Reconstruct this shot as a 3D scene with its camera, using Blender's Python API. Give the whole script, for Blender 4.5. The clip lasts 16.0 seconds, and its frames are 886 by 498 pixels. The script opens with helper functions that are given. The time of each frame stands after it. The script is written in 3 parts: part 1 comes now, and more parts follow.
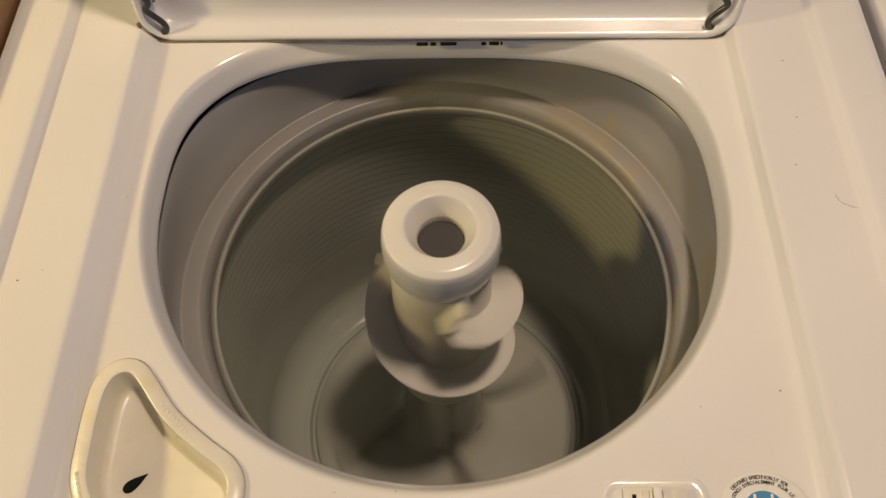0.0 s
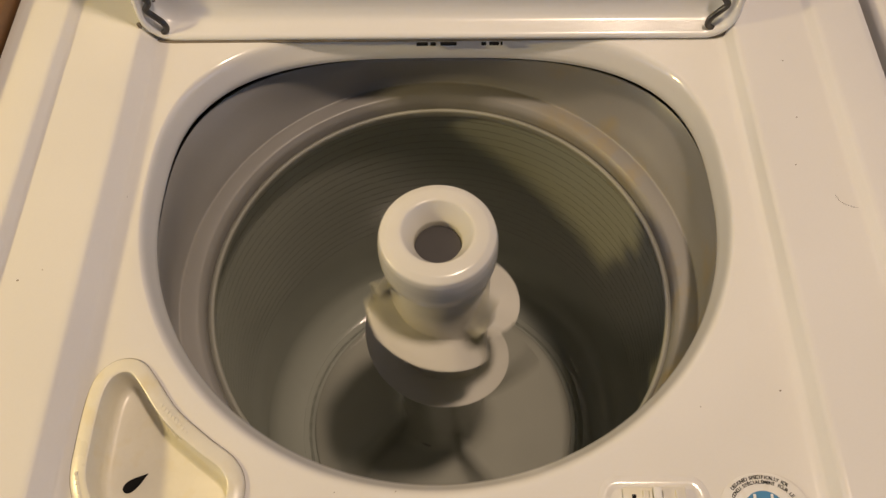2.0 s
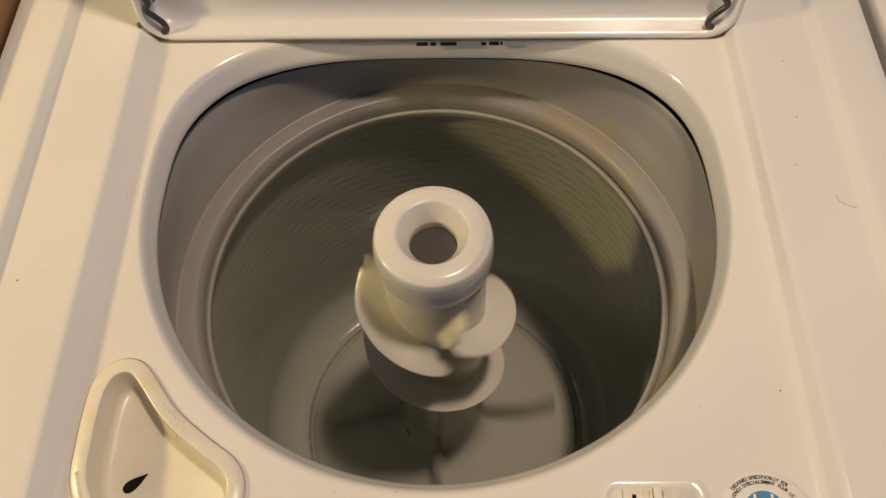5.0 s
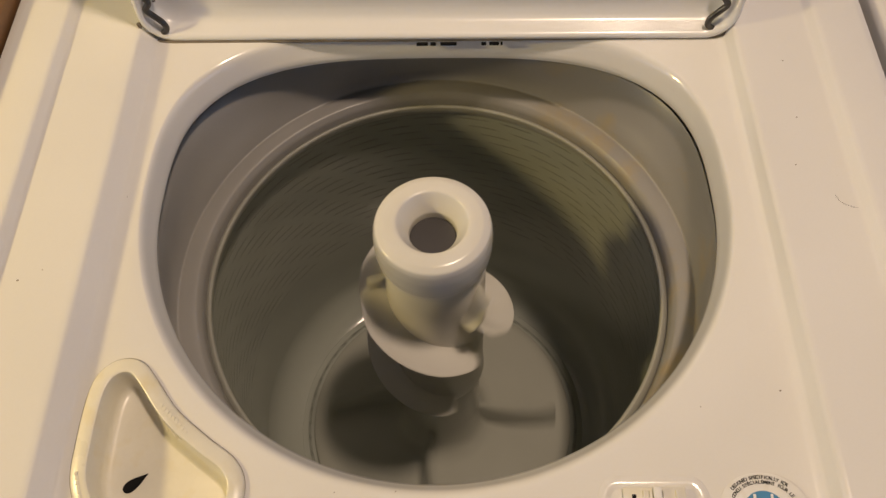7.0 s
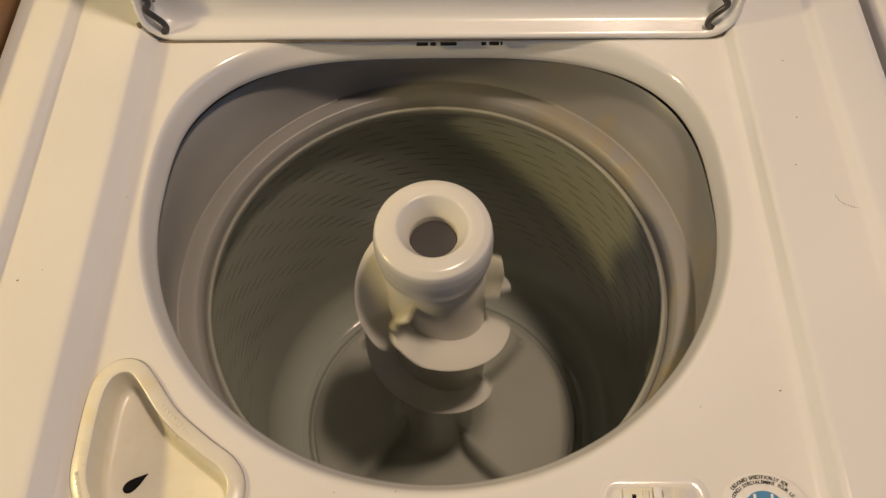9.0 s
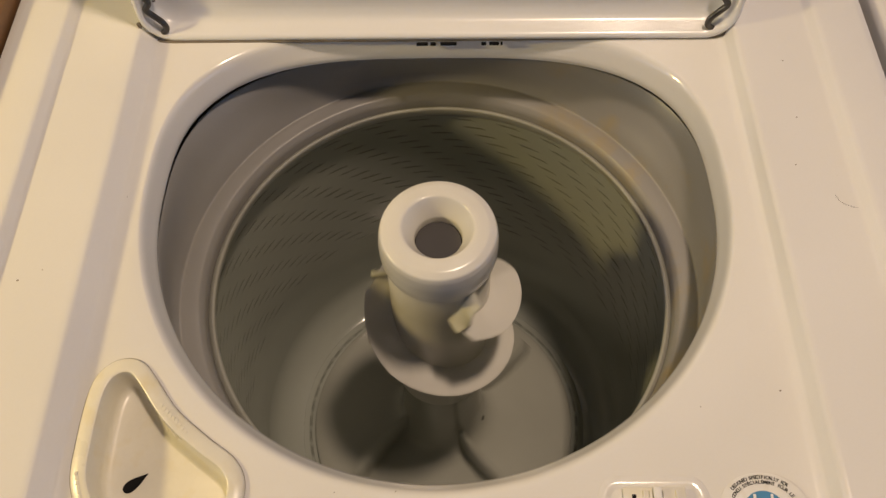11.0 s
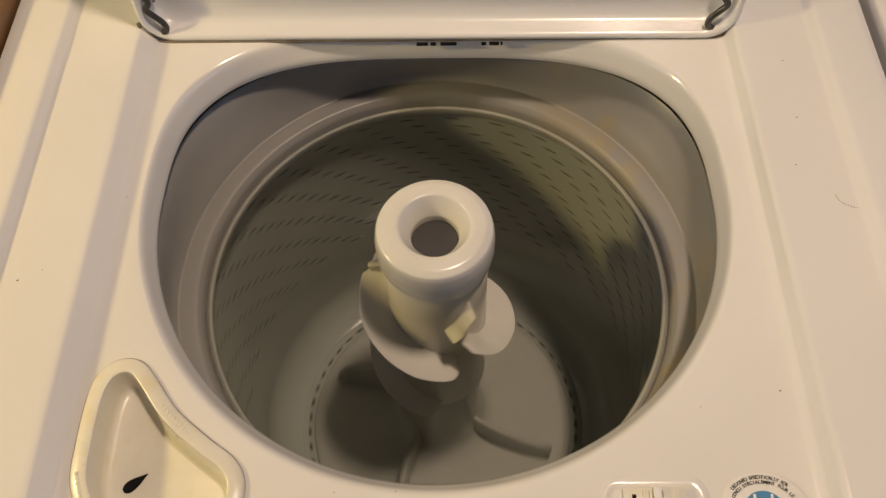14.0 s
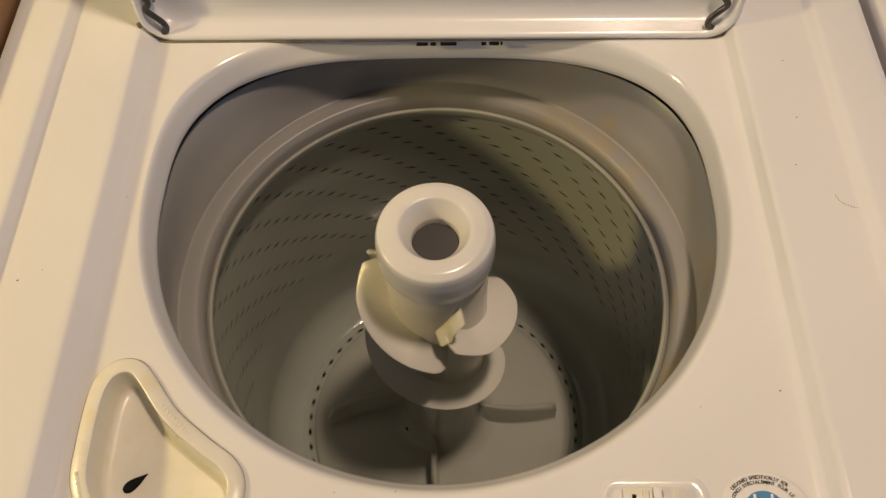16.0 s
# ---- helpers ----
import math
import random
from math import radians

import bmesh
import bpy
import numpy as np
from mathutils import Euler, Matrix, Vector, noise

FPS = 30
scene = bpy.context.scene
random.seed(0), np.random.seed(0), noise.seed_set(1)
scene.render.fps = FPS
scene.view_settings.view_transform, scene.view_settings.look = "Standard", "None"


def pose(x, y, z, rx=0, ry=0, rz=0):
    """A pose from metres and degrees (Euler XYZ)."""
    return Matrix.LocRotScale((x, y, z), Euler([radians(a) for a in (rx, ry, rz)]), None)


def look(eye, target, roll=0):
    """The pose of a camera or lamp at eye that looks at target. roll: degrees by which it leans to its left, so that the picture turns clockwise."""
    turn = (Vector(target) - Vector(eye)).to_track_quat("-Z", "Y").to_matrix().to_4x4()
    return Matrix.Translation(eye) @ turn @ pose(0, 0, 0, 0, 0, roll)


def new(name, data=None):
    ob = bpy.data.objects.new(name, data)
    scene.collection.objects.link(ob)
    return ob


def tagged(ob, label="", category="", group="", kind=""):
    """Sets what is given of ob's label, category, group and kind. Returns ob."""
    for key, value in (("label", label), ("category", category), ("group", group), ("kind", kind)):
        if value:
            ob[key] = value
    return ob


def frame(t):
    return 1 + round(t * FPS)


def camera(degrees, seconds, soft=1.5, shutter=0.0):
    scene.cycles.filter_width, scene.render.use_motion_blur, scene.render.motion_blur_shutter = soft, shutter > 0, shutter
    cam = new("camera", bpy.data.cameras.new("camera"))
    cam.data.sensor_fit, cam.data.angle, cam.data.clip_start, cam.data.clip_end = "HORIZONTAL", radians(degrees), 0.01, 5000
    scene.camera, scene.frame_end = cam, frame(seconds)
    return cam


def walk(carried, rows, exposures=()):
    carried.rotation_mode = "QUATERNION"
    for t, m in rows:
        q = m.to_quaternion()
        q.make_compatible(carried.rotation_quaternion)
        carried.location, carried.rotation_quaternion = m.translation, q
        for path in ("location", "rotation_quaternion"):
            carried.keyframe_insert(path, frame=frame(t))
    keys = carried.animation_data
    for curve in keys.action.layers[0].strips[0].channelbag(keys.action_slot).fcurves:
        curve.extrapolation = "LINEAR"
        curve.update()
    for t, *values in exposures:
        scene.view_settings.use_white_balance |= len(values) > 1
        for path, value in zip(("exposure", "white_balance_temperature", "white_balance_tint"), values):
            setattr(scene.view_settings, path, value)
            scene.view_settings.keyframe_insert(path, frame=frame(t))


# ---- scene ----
from mathutils.geometry import delaunay_2d_cdt

Z0 = 0.92          # height of the sunken deck round the opening
cam = camera(55.65, 16.0, soft=1.45, shutter=0.65)
EYE = Vector((0.0114, -0.3216, Z0 + 0.5109))
AIM = Vector((math.sin(-0.0204) * math.cos(1.0419), math.cos(-0.0204) * math.cos(1.0419), -math.sin(1.0419)))
STAND = look(EYE, EYE + AIM, -1.381)
walk(cam, [(0.0, STAND), (16.0, STAND)], [(0.0, 0.0), (16.0, 0.0)])

# ---------------------------------------------------------------- light
world = bpy.data.worlds.new("room_air")
scene.world = world
world.use_nodes = True
world.node_tree.nodes["Background"].inputs["Color"].default_value = (0.46, 0.62, 1.0, 1)
world.node_tree.nodes["Background"].inputs["Strength"].default_value = 1.12


def area_lamp(name, at, target, size, size_y, watts, colour):
    lamp = bpy.data.lights.new(name, "AREA")
    lamp.shape, lamp.size, lamp.size_y, lamp.energy, lamp.color = "RECTANGLE", size, size_y, watts, colour
    ob = new(name, lamp)
    ob.matrix_world = look(at, target) if target else pose(*at)
    return ob


area_lamp("ceiling_lamp", (0.38, -0.02, Z0 + 1.75), None, 0.12, 0.18, 19.3, (1.0, 0.765, 0.57))
area_lamp("side_lamp", (-0.93, -0.12, Z0 + 0.465), (0, 0, Z0), 0.10, 0.07, 5.3, (1.0, 0.74, 0.29))


# ---------------------------------------------------------------- materials
def mat(name, colour, rough=0.4, metal=0.0, vary=0.06, scale=6.0, grain=300.0, bump=0.0, coat=0.0, blotch=None, spots=0.0, ior=1.5, blotch_side=False):
    m = bpy.data.materials.new(name)
    m.use_nodes = True
    nt = m.node_tree
    b = nt.nodes["Principled BSDF"]
    b.inputs["Metallic"].default_value = metal
    b.inputs["Coat Weight"].default_value = coat
    b.inputs["Coat Roughness"].default_value = 0.08
    b.inputs["IOR"].default_value = ior
    co = nt.nodes.new("ShaderNodeTexCoord")

    def noise_node(sc, detail):
        n = nt.nodes.new("ShaderNodeTexNoise")
        n.inputs["Scale"].default_value, n.inputs["Detail"].default_value = sc, detail
        nt.links.new(co.outputs["Object"], n.inputs["Vector"])
        return n

    def ramp(src, lo, hi, c0, c1):
        r = nt.nodes.new("ShaderNodeValToRGB")
        e = r.color_ramp.elements
        e[0].position, e[1].position, e[0].color, e[1].color = lo, hi, c0, c1
        nt.links.new(src, r.inputs["Fac"])
        return r

    def mix(kind, fac, a, c):
        x = nt.nodes.new("ShaderNodeMix")
        x.data_type, x.blend_type = "RGBA", kind
        if isinstance(fac, float):
            x.inputs[0].default_value = fac
        else:
            nt.links.new(fac, x.inputs[0])
        for k, v in ((6, a), (7, c)):
            if isinstance(v, tuple):
                x.inputs[k].default_value = v
            else:
                nt.links.new(v, x.inputs[k])
        return x.outputs[2]

    c4 = (*colour, 1)
    low = tuple(max(0.0, v * (1 - 2 * vary)) for v in colour) + (1,)
    big, fine = noise_node(scale, 4), noise_node(grain, 2)
    col = ramp(big.outputs["Fac"], 0.3, 0.7, low, c4).outputs["Color"]
    col = mix("MULTIPLY", 0.5 * min(1.0, vary * 5), col, ramp(fine.outputs["Fac"], 0.3, 0.7, (0.85, 0.85, 0.85, 1), (1, 1, 1, 1)).outputs["Color"])
    if blotch:
        patch = ramp(noise_node(scale * 2.3, 6).outputs["Fac"], 0.52, 0.72, (0, 0, 0, 1), (1, 1, 1, 1)).outputs["Color"]
        if blotch_side:      # the blotches fade in towards +X, so keep to one side of the thing
            split = nt.nodes.new("ShaderNodeSeparateXYZ")
            nt.links.new(co.outputs["Object"], split.inputs["Vector"])
            patch = mix("MULTIPLY", 1.0, patch, ramp(split.outputs["X"], 0.02, 0.16, (0, 0, 0, 1), (1, 1, 1, 1)).outputs["Color"])
        col = mix("MIX", patch, col, (*blotch, 1))
    if spots:
        dots = nt.nodes.new("ShaderNodeTexVoronoi")
        dots.inputs["Scale"].default_value = 34.0
        nt.links.new(co.outputs["Object"], dots.inputs["Vector"])
        speck = ramp(dots.outputs["Distance"], spots * 0.7, spots, (1, 1, 1, 1), (0, 0, 0, 1)).outputs["Color"]
        col = mix("MIX", speck, col, (0.09, 0.06, 0.04, 1))
    nt.links.new(col, b.inputs["Base Color"])
    rr = nt.nodes.new("ShaderNodeMapRange")
    rr.inputs["To Min"].default_value, rr.inputs["To Max"].default_value = rough * 0.8, min(1.0, rough * 1.25)
    nt.links.new(big.outputs["Fac"], rr.inputs["Value"])
    nt.links.new(rr.outputs["Result"], b.inputs["Roughness"])
    if bump:
        bp = nt.nodes.new("ShaderNodeBump")
        bp.inputs["Strength"].default_value, bp.inputs["Distance"].default_value = bump, 0.001
        nt.links.new(fine.outputs["Fac"], bp.inputs["Height"])
        nt.links.new(bp.outputs["Normal"], b.inputs["Normal"])
    return m


ENAMEL = mat("white_enamel", (0.80, 0.785, 0.76), 0.14, vary=0.03, scale=5, grain=500, bump=0.02, coat=0.5, spots=0.014)
LID_PAINT = mat("lid_enamel", (0.78, 0.775, 0.77), 0.24, vary=0.03, scale=4, coat=0.4)
PLASTIC = mat("agitator_plastic", (0.74, 0.72, 0.67), 0.22, vary=0.05, scale=14, grain=700, bump=0.03)
RIM_ENAMEL = mat("dull_rim_enamel", (0.34, 0.34, 0.30), 0.42, vary=0.08, scale=12)
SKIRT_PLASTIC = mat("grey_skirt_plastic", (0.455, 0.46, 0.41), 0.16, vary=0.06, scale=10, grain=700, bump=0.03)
INSERT = mat("dark_grey_insert", (0.052, 0.048, 0.050), 0.5, vary=0.06, scale=40)
TAB_PLASTIC = mat("soft_yellowed_plastic", (0.67, 0.65, 0.54), 0.35, vary=0.10, scale=60)
RING = mat("tub_ring_plastic", (0.31, 0.302, 0.29), 0.36, vary=0.06, scale=9, grain=600, bump=0.03, blotch=(0.36, 0.28, 0.14), blotch_side=True)
PORCELAIN = mat("basket_porcelain", (0.385, 0.405, 0.365), 0.09, vary=0.06, scale=8, grain=900, bump=0.04)
# near-black: the shade behind the basket is put into the colour
TUB_DARK = mat("shade_dark_plastic", (0.05, 0.045, 0.04), 0.6, vary=0.1)
TRAY = mat("cream_tray_plastic", (0.78, 0.75, 0.66), 0.28, vary=0.06, scale=20, blotch=(0.70, 0.64, 0.48))
STEEL = mat("dull_spring_steel", (0.11, 0.105, 0.10), 0.36, metal=0.9, vary=0.2, scale=60)
# grime on hinge, lid seam and specks; also the painted gap shade round the cup
GRIME_AND_GAP = mat("grime_and_gap_shade", (0.30, 0.25, 0.19), 0.6, vary=0.25, scale=50)
BLACK = mat("black_ink", (0.012, 0.012, 0.013), 0.9, ior=1.2, vary=0.1, scale=40)
BLUE = mat("blue_print", (0.03, 0.22, 0.45), 0.5, vary=0.08, scale=80)
PAPER = mat("white_sticker", (0.80, 0.79, 0.76), 0.5, vary=0.05, scale=60, blotch=(0.72, 0.70, 0.64))
WOOD = mat("brown_wood", (0.30, 0.16, 0.07), 0.5, vary=0.22, scale=12, grain=120, bump=0.2)
# unseen walls: tint and darkness chosen for the light they bounce
WALL = mat("blue_bounce_wall", (0.22, 0.25, 0.31), 0.8, vary=0.04, scale=2, bump=0.1)
CEILING = mat("tan_ceiling_paint", (0.26, 0.25, 0.22), 0.8, vary=0.04, scale=2)
FLOOR = mat("tan_floor_vinyl", (0.34, 0.29, 0.23), 0.5, vary=0.1, scale=3)


# ---------------------------------------------------------------- mesh helpers
def part(name, bm, material, parent, label="", smooth=True):
    me = bpy.data.meshes.new(name)
    bmesh.ops.recalc_face_normals(bm, faces=bm.faces)
    bm.to_mesh(me)
    bm.free()
    me.materials.append(material)
    if smooth:
        for f in me.polygons:
            f.use_smooth = True
        me.set_sharp_from_angle(angle=radians(42))
    ob = new(name, me)
    ob.parent = parent
    return tagged(ob, label)


def thing(name, at, label, category, group="", kind=""):
    ob = new(name)
    ob.location = at
    return tagged(ob, label, category, group, kind)


def bridge(bm, rings, closed=True, cap_first=False, cap_last=False):
    """Rings of points of one length, skinned to a surface."""
    vs = [[bm.verts.new(p) for p in ring] for ring in rings]
    n = len(vs[0])
    for a, b in zip(vs, vs[1:]):
        for i in range(n if closed else n - 1):
            j = (i + 1) % n
            bm.faces.new((a[i], a[j], b[j], b[i]))
    if cap_first:
        bm.faces.new(vs[0])
    if cap_last:
        bm.faces.new(vs[-1])
    return bm


def lathe(profile, n=96):
    """profile: (radius, height) from start to end, turned round the z axis."""
    return bridge(bmesh.new(), [[(r * math.cos(2 * math.pi * i / n), r * math.sin(2 * math.pi * i / n), z) for i in range(n)] for r, z in profile])


def rounded(pts, steps=5, radius=0.006):
    """The polyline with its inner corners rounded."""
    out = [pts[0]]
    for a, b, c in zip(pts, pts[1:], pts[2:]):
        a, b, c = Vector(a), Vector(b), Vector(c)
        d = min(radius, (a - b).length * 0.45, (c - b).length * 0.45)
        p, q = b + (a - b).normalized() * d, b + (c - b).normalized() * d
        for k in range(steps + 1):
            t = k / steps
            out.append(tuple(p * (1 - t) ** 2 + b * 2 * t * (1 - t) + q * t * t))
    return out + [pts[-1]]


def box(bm, x0, y0, z0, x1, y1, z1, bevel=0.0):
    made = bmesh.ops.create_cube(bm, size=1.0)["verts"]
    for v in made:
        v.co = Vector(((x0 + x1) / 2 + v.co.x * (x1 - x0), (y0 + y1) / 2 + v.co.y * (y1 - y0), (z0 + z1) / 2 + v.co.z * (z1 - z0)))
    if bevel:
        edges = {e for v in made for e in v.link_edges}
        bmesh.ops.bevel(bm, geom=list(edges), offset=bevel, segments=3, affect="EDGES", profile=0.5)
    return bm


def tube(bm, pts, r, n=10):
    """A round bar along points."""
    pts = [Vector(p) for p in pts]
    rings, side = [], None
    for i, p in enumerate(pts):
        d = (pts[min(i + 1, len(pts) - 1)] - pts[max(i - 1, 0)]).normalized()
        if side is None:
            side = d.orthogonal().normalized()
        side = (side - d * side.dot(d)).normalized()
        up = d.cross(side)
        rings.append([tuple(p + (side * math.cos(2 * math.pi * k / n) + up * math.sin(2 * math.pi * k / n)) * r) for k in range(n)])
    return bridge(bm, rings, True, True, True)


def smooth_loop(pts, per=8):
    """A closed smooth curve through the points (plan)."""
    n, out = len(pts), []
    for i in range(n):
        p0, p1, p2, p3 = (Vector(pts[(i + k) % n]) for k in (-1, 0, 1, 2))
        for k in range(per):
            t = k / per
            out.append(0.5 * (2 * p1 + (p2 - p0) * t + (2 * p0 - 5 * p1 + 4 * p2 - p3) * t * t + (3 * p1 - p0 - 3 * p2 + p3) * t ** 3))
    return out


def offset_loop(loop, d):
    """A closed plan curve moved outwards by d."""
    n = len(loop)
    area = sum(loop[i].x * loop[(i + 1) % n].y - loop[(i + 1) % n].x * loop[i].y for i in range(n))
    s = 1 if area > 0 else -1
    out = []
    for i in range(n):
        t = (loop[(i + 1) % n] - loop[i - 1]).normalized()
        out.append(loop[i] + Vector((t.y, -t.x)) * s * d)
    return out


def letters(text, size):
    """The outlines of a word as a flat mesh, centred."""
    cu = bpy.data.curves.new("word", "FONT")
    cu.offset = size * 0.02
    cu.body, cu.size, cu.align_x, cu.align_y = text, size, "CENTER", "CENTER"
    ob = new("word", cu)
    me = bpy.data.meshes.new_from_object(ob.evaluated_get(bpy.context.evaluated_depsgraph_get()))
    bpy.data.objects.remove(ob)
    bpy.data.curves.remove(cu)
    return me


# ---------------------------------------------------------------- the room
# walls are out of view, added to shape the ambient light
def room():
    floor = part("floor", box(bmesh.new(), -1.8, -2.4, -0.1, 1.9, 0.62, 0.0), FLOOR, None, "tan vinyl floor of the laundry room", False)
    tagged(floor, kind="structure")
    tagged(part("wall_north", box(bmesh.new(), -1.9, 0.62, 0, 2.0, 0.72, 2.8), WALL, None, "unseen added wall, tinted blue for its bounce light", False), kind="structure")

    # openings added only to let the blue world light in from the sides
    def wall_with_light_gap(name, put, head):
        bm = bmesh.new()
        for u0, u1, z0, z1 in ((-1.6, -1.2, 0, 2.8), (1.2, 1.6, 0, 2.8), (-1.2, 1.2, 0, 0.95), (-1.2, 1.2, head, 2.8)):
            box(bm, u0, -0.05, z0, u1, 0.05, z1)
        bmesh.ops.transform(bm, matrix=put, verts=bm.verts)
        tagged(part(name, bm, WALL, None, "unseen added wall with an opening that lets in blue light", False), kind="structure")

    tagged(part("wall_south", box(bmesh.new(), -1.9, -2.5, 0, 2.0, -2.4, 2.8), WALL, None, "unseen added wall, tinted blue for its bounce light", False), kind="structure")
    wall_with_light_gap("wall_west", pose(-1.85, -0.9, 0, 0, 0, 90), 2.05)
    wall_with_light_gap("wall_east", pose(1.95, -0.9, 0, 0, 0, 90), 1.7)
    tagged(part("ceiling", box(bmesh.new(), -1.9, -2.5, 2.8, 2.0, 0.72, 2.9), CEILING, None, "plain tan painted ceiling", False), kind="structure")


room()


# ---------------------------------------------------------------- washing machine
washer = thing("washing_machine", (0, 0, Z0), "white enamelled top-loading washing machine with its lid open", "washing machine")


def hole_outline(a, b_front, b_back, n_back, count, mid_y=0.03):
    """Plan of the opening: half an ellipse in front, squarer at the back, widest at mid_y."""
    out = []
    for i in range(count):
        t = 2 * math.pi * i / count
        c, s = math.cos(t), math.sin(t)
        b, n = (b_back, n_back) if s > 0 else (b_front, 2.0)
        k = (abs(c / a) ** n + abs(s / b) ** n) ** (-1 / n)
        out.append((c * k, s * k + mid_y))
    return out


def rect_outline(hx, y0, y1, r, count):
    """Plan of a rounded rectangle met by rays from the middle of the opening."""
    out = []
    for i in range(count):
        t = 2 * math.pi * i / count
        c, s = math.cos(t), math.sin(t)
        lo, hi = 0.0, 2.0
        for _ in range(40):
            k = (lo + hi) / 2
            x, y = abs(c * k), s * k
            qx, qy = x - (hx - r), abs(y - (y0 + y1) / 2) - ((y1 - y0) / 2 - r)
            d = math.hypot(max(qx, 0), max(qy, 0)) + min(max(qx, qy), 0) - r
            lo, hi = (k, hi) if d < 0 else (lo, k)
        out.append((c * lo, s * lo))
    return out


CUP_PLAN = [(-0.2125, -0.1305), (-0.2076, -0.1185), (-0.1985, -0.1160), (-0.1905, -0.1235), (-0.1713, -0.1476), (-0.1468, -0.1676), (-0.1300, -0.1800), (-0.1250, -0.1920), (-0.1300, -0.2040), (-0.1500, -0.2110), (-0.1760, -0.2110), (-0.2000, -0.2020), (-0.2115, -0.1850), (-0.2135, -0.1600)]


def build_top():
    n = 320
    inner = hole_outline(0.2098, 0.2130, 0.1495, 3.0, n)
    outer = hole_outline(0.2165, 0.2280, 0.1620, 3.0, n)
    rings = []

    def blend(t, z):
        rings.append([(a[0] * (1 - t) + b[0] * t, a[1] * (1 - t) + b[1] * t, z) for a, b in zip(inner, outer)])

    blend(0.14, -0.0255)
    blend(0.02, -0.0245)
    blend(0.0, -0.0225)
    blend(0.0, -0.020)
    for t, z in ((0.13, -0.0165), (0.27, -0.0125), (0.40, -0.0085), (0.50, -0.0056), (0.60, -0.0034), (0.70, -0.0019), (0.80, -0.0009), (0.90, -0.0003), (1.0, 0.0)):
        blend(t, z)
    lip, rings = rings, []
    # (half width at the left, at the right, front, back, corner, height): a soft bevelled step at the left, a tighter one at the right
    for hl, hr, y0, y1, r, z in ((0.2182, 0.2285, -0.290, 0.2050, 0.03, 0.0), (0.2200, 0.2300, -0.2915, 0.2055, 0.03, 0.0002), (0.2288, 0.2345, -0.298, 0.208, 0.03, 0.0011), (0.2312, 0.2362, -0.301, 0.2100, 0.03, 0.0028),
                                 (0.2384, 0.2388, -0.306, 0.218, 0.03, 0.0112), (0.2400, 0.2398, -0.308, 0.220, 0.03, 0.0129), (0.2428, 0.2415, -0.310, 0.222, 0.03, 0.0138), (0.2462, 0.2440, -0.313, 0.225, 0.03, 0.0140),
                                 (0.2930, 0.2955, -0.323, 0.262, 0.03, 0.0141), (0.2955, 0.2982, -0.324, 0.265, 0.03, 0.0144), (0.2972, 0.3000, -0.3255, 0.268, 0.03, 0.0153), (0.3000, 0.3030, -0.327, 0.271, 0.03, 0.0191), (0.3022, 0.3052, -0.328, 0.273, 0.03, 0.0203), (0.3052, 0.3082, -0.329, 0.276, 0.03, 0.0206),
                                 (0.3365, 0.3365, -0.333, 0.302, 0.02, 0.0208), (0.3395, 0.3395, -0.334, 0.304, 0.02, 0.0206), (0.3435, 0.3435, -0.336, 0.307, 0.02, 0.0195), (0.3460, 0.3460, -0.338, 0.309, 0.02, 0.0145), (0.3460, 0.3460, -0.338, 0.309, 0.02, -0.06)):
        left, right = rect_outline(hl, y0, y1, r, n), rect_outline(hr, y0, y1, r, n)
        rings.append([(*(b if b[0] > 0 else a), z) for a, b in zip(left, right)])
    bm = bridge(bridge(bmesh.new(), lip), rings)
    # the flat deck between opening and step, cut out for the cup
    cup = [(p.x, p.y) for p in offset_loop(smooth_loop(CUP_PLAN, 7), 0.002)]
    loops = [[q[:2] for q in lip[-1]], [q[:2] for q in rings[0]], cup]
    pts, edges = [], []
    for lp in loops:
        k = len(pts)
        pts += [Vector(q) for q in lp]
        edges += [(k + i, k + (i + 1) % len(lp)) for i in range(len(lp))]
    vs, _, fs, _, _, _ = delaunay_2d_cdt(pts, edges, [], 1, 1e-6)

    def inside(x, y, lp):
        hit = False
        for (x0, y0), (x1, y1) in zip(lp, lp[1:] + lp[:1]):
            if (y0 > y) != (y1 > y) and x < (x1 - x0) * (y - y0) / (y1 - y0) + x0:
                hit = not hit
        return hit

    made = [bm.verts.new((v.x, v.y, 0.0)) for v in vs]
    for f in fs:
        cx, cy = sum(vs[i].x for i in f) / 3, sum(vs[i].y for i in f) / 3
        if inside(cx, cy, loops[1]) and not inside(cx, cy, loops[0]) and not inside(cx, cy, cup):
            bm.faces.new([made[i] for i in f])
    bmesh.ops.remove_doubles(bm, verts=bm.verts, dist=2e-5)
    loose = [v for v in bm.verts if not v.link_faces]
    bmesh.ops.delete(bm, geom=loose, context="VERTS")
    part("top_panel", bm, ENAMEL, washer)
    bm = bmesh.new()
    lim = rect_outline(0.3435, -0.335, 0.306, 0.02, 96)
    bridge(bm, [[(x, y, -0.0605) for x, y in lim], [(x, y, -Z0 + 0.02) for x, y in lim]])
    part("cabinet", bm, ENAMEL, washer)
    for sx in (-1, 1):
        for y in (-0.29, 0.26):
            foot = part("foot", lathe([(0.001, 0.022), (0.016, 0.022), (0.02, 0.010), (0.02, 0.0), (0.001, 0.0)], 20), TUB_DARK, washer)
            foot.location = (0.30 * sx, y, -Z0)
    part("control_console", box(bmesh.new(), -0.338, 0.270, 0.016, 0.338, 0.308, 0.17, 0.012), ENAMEL, washer)


build_top()


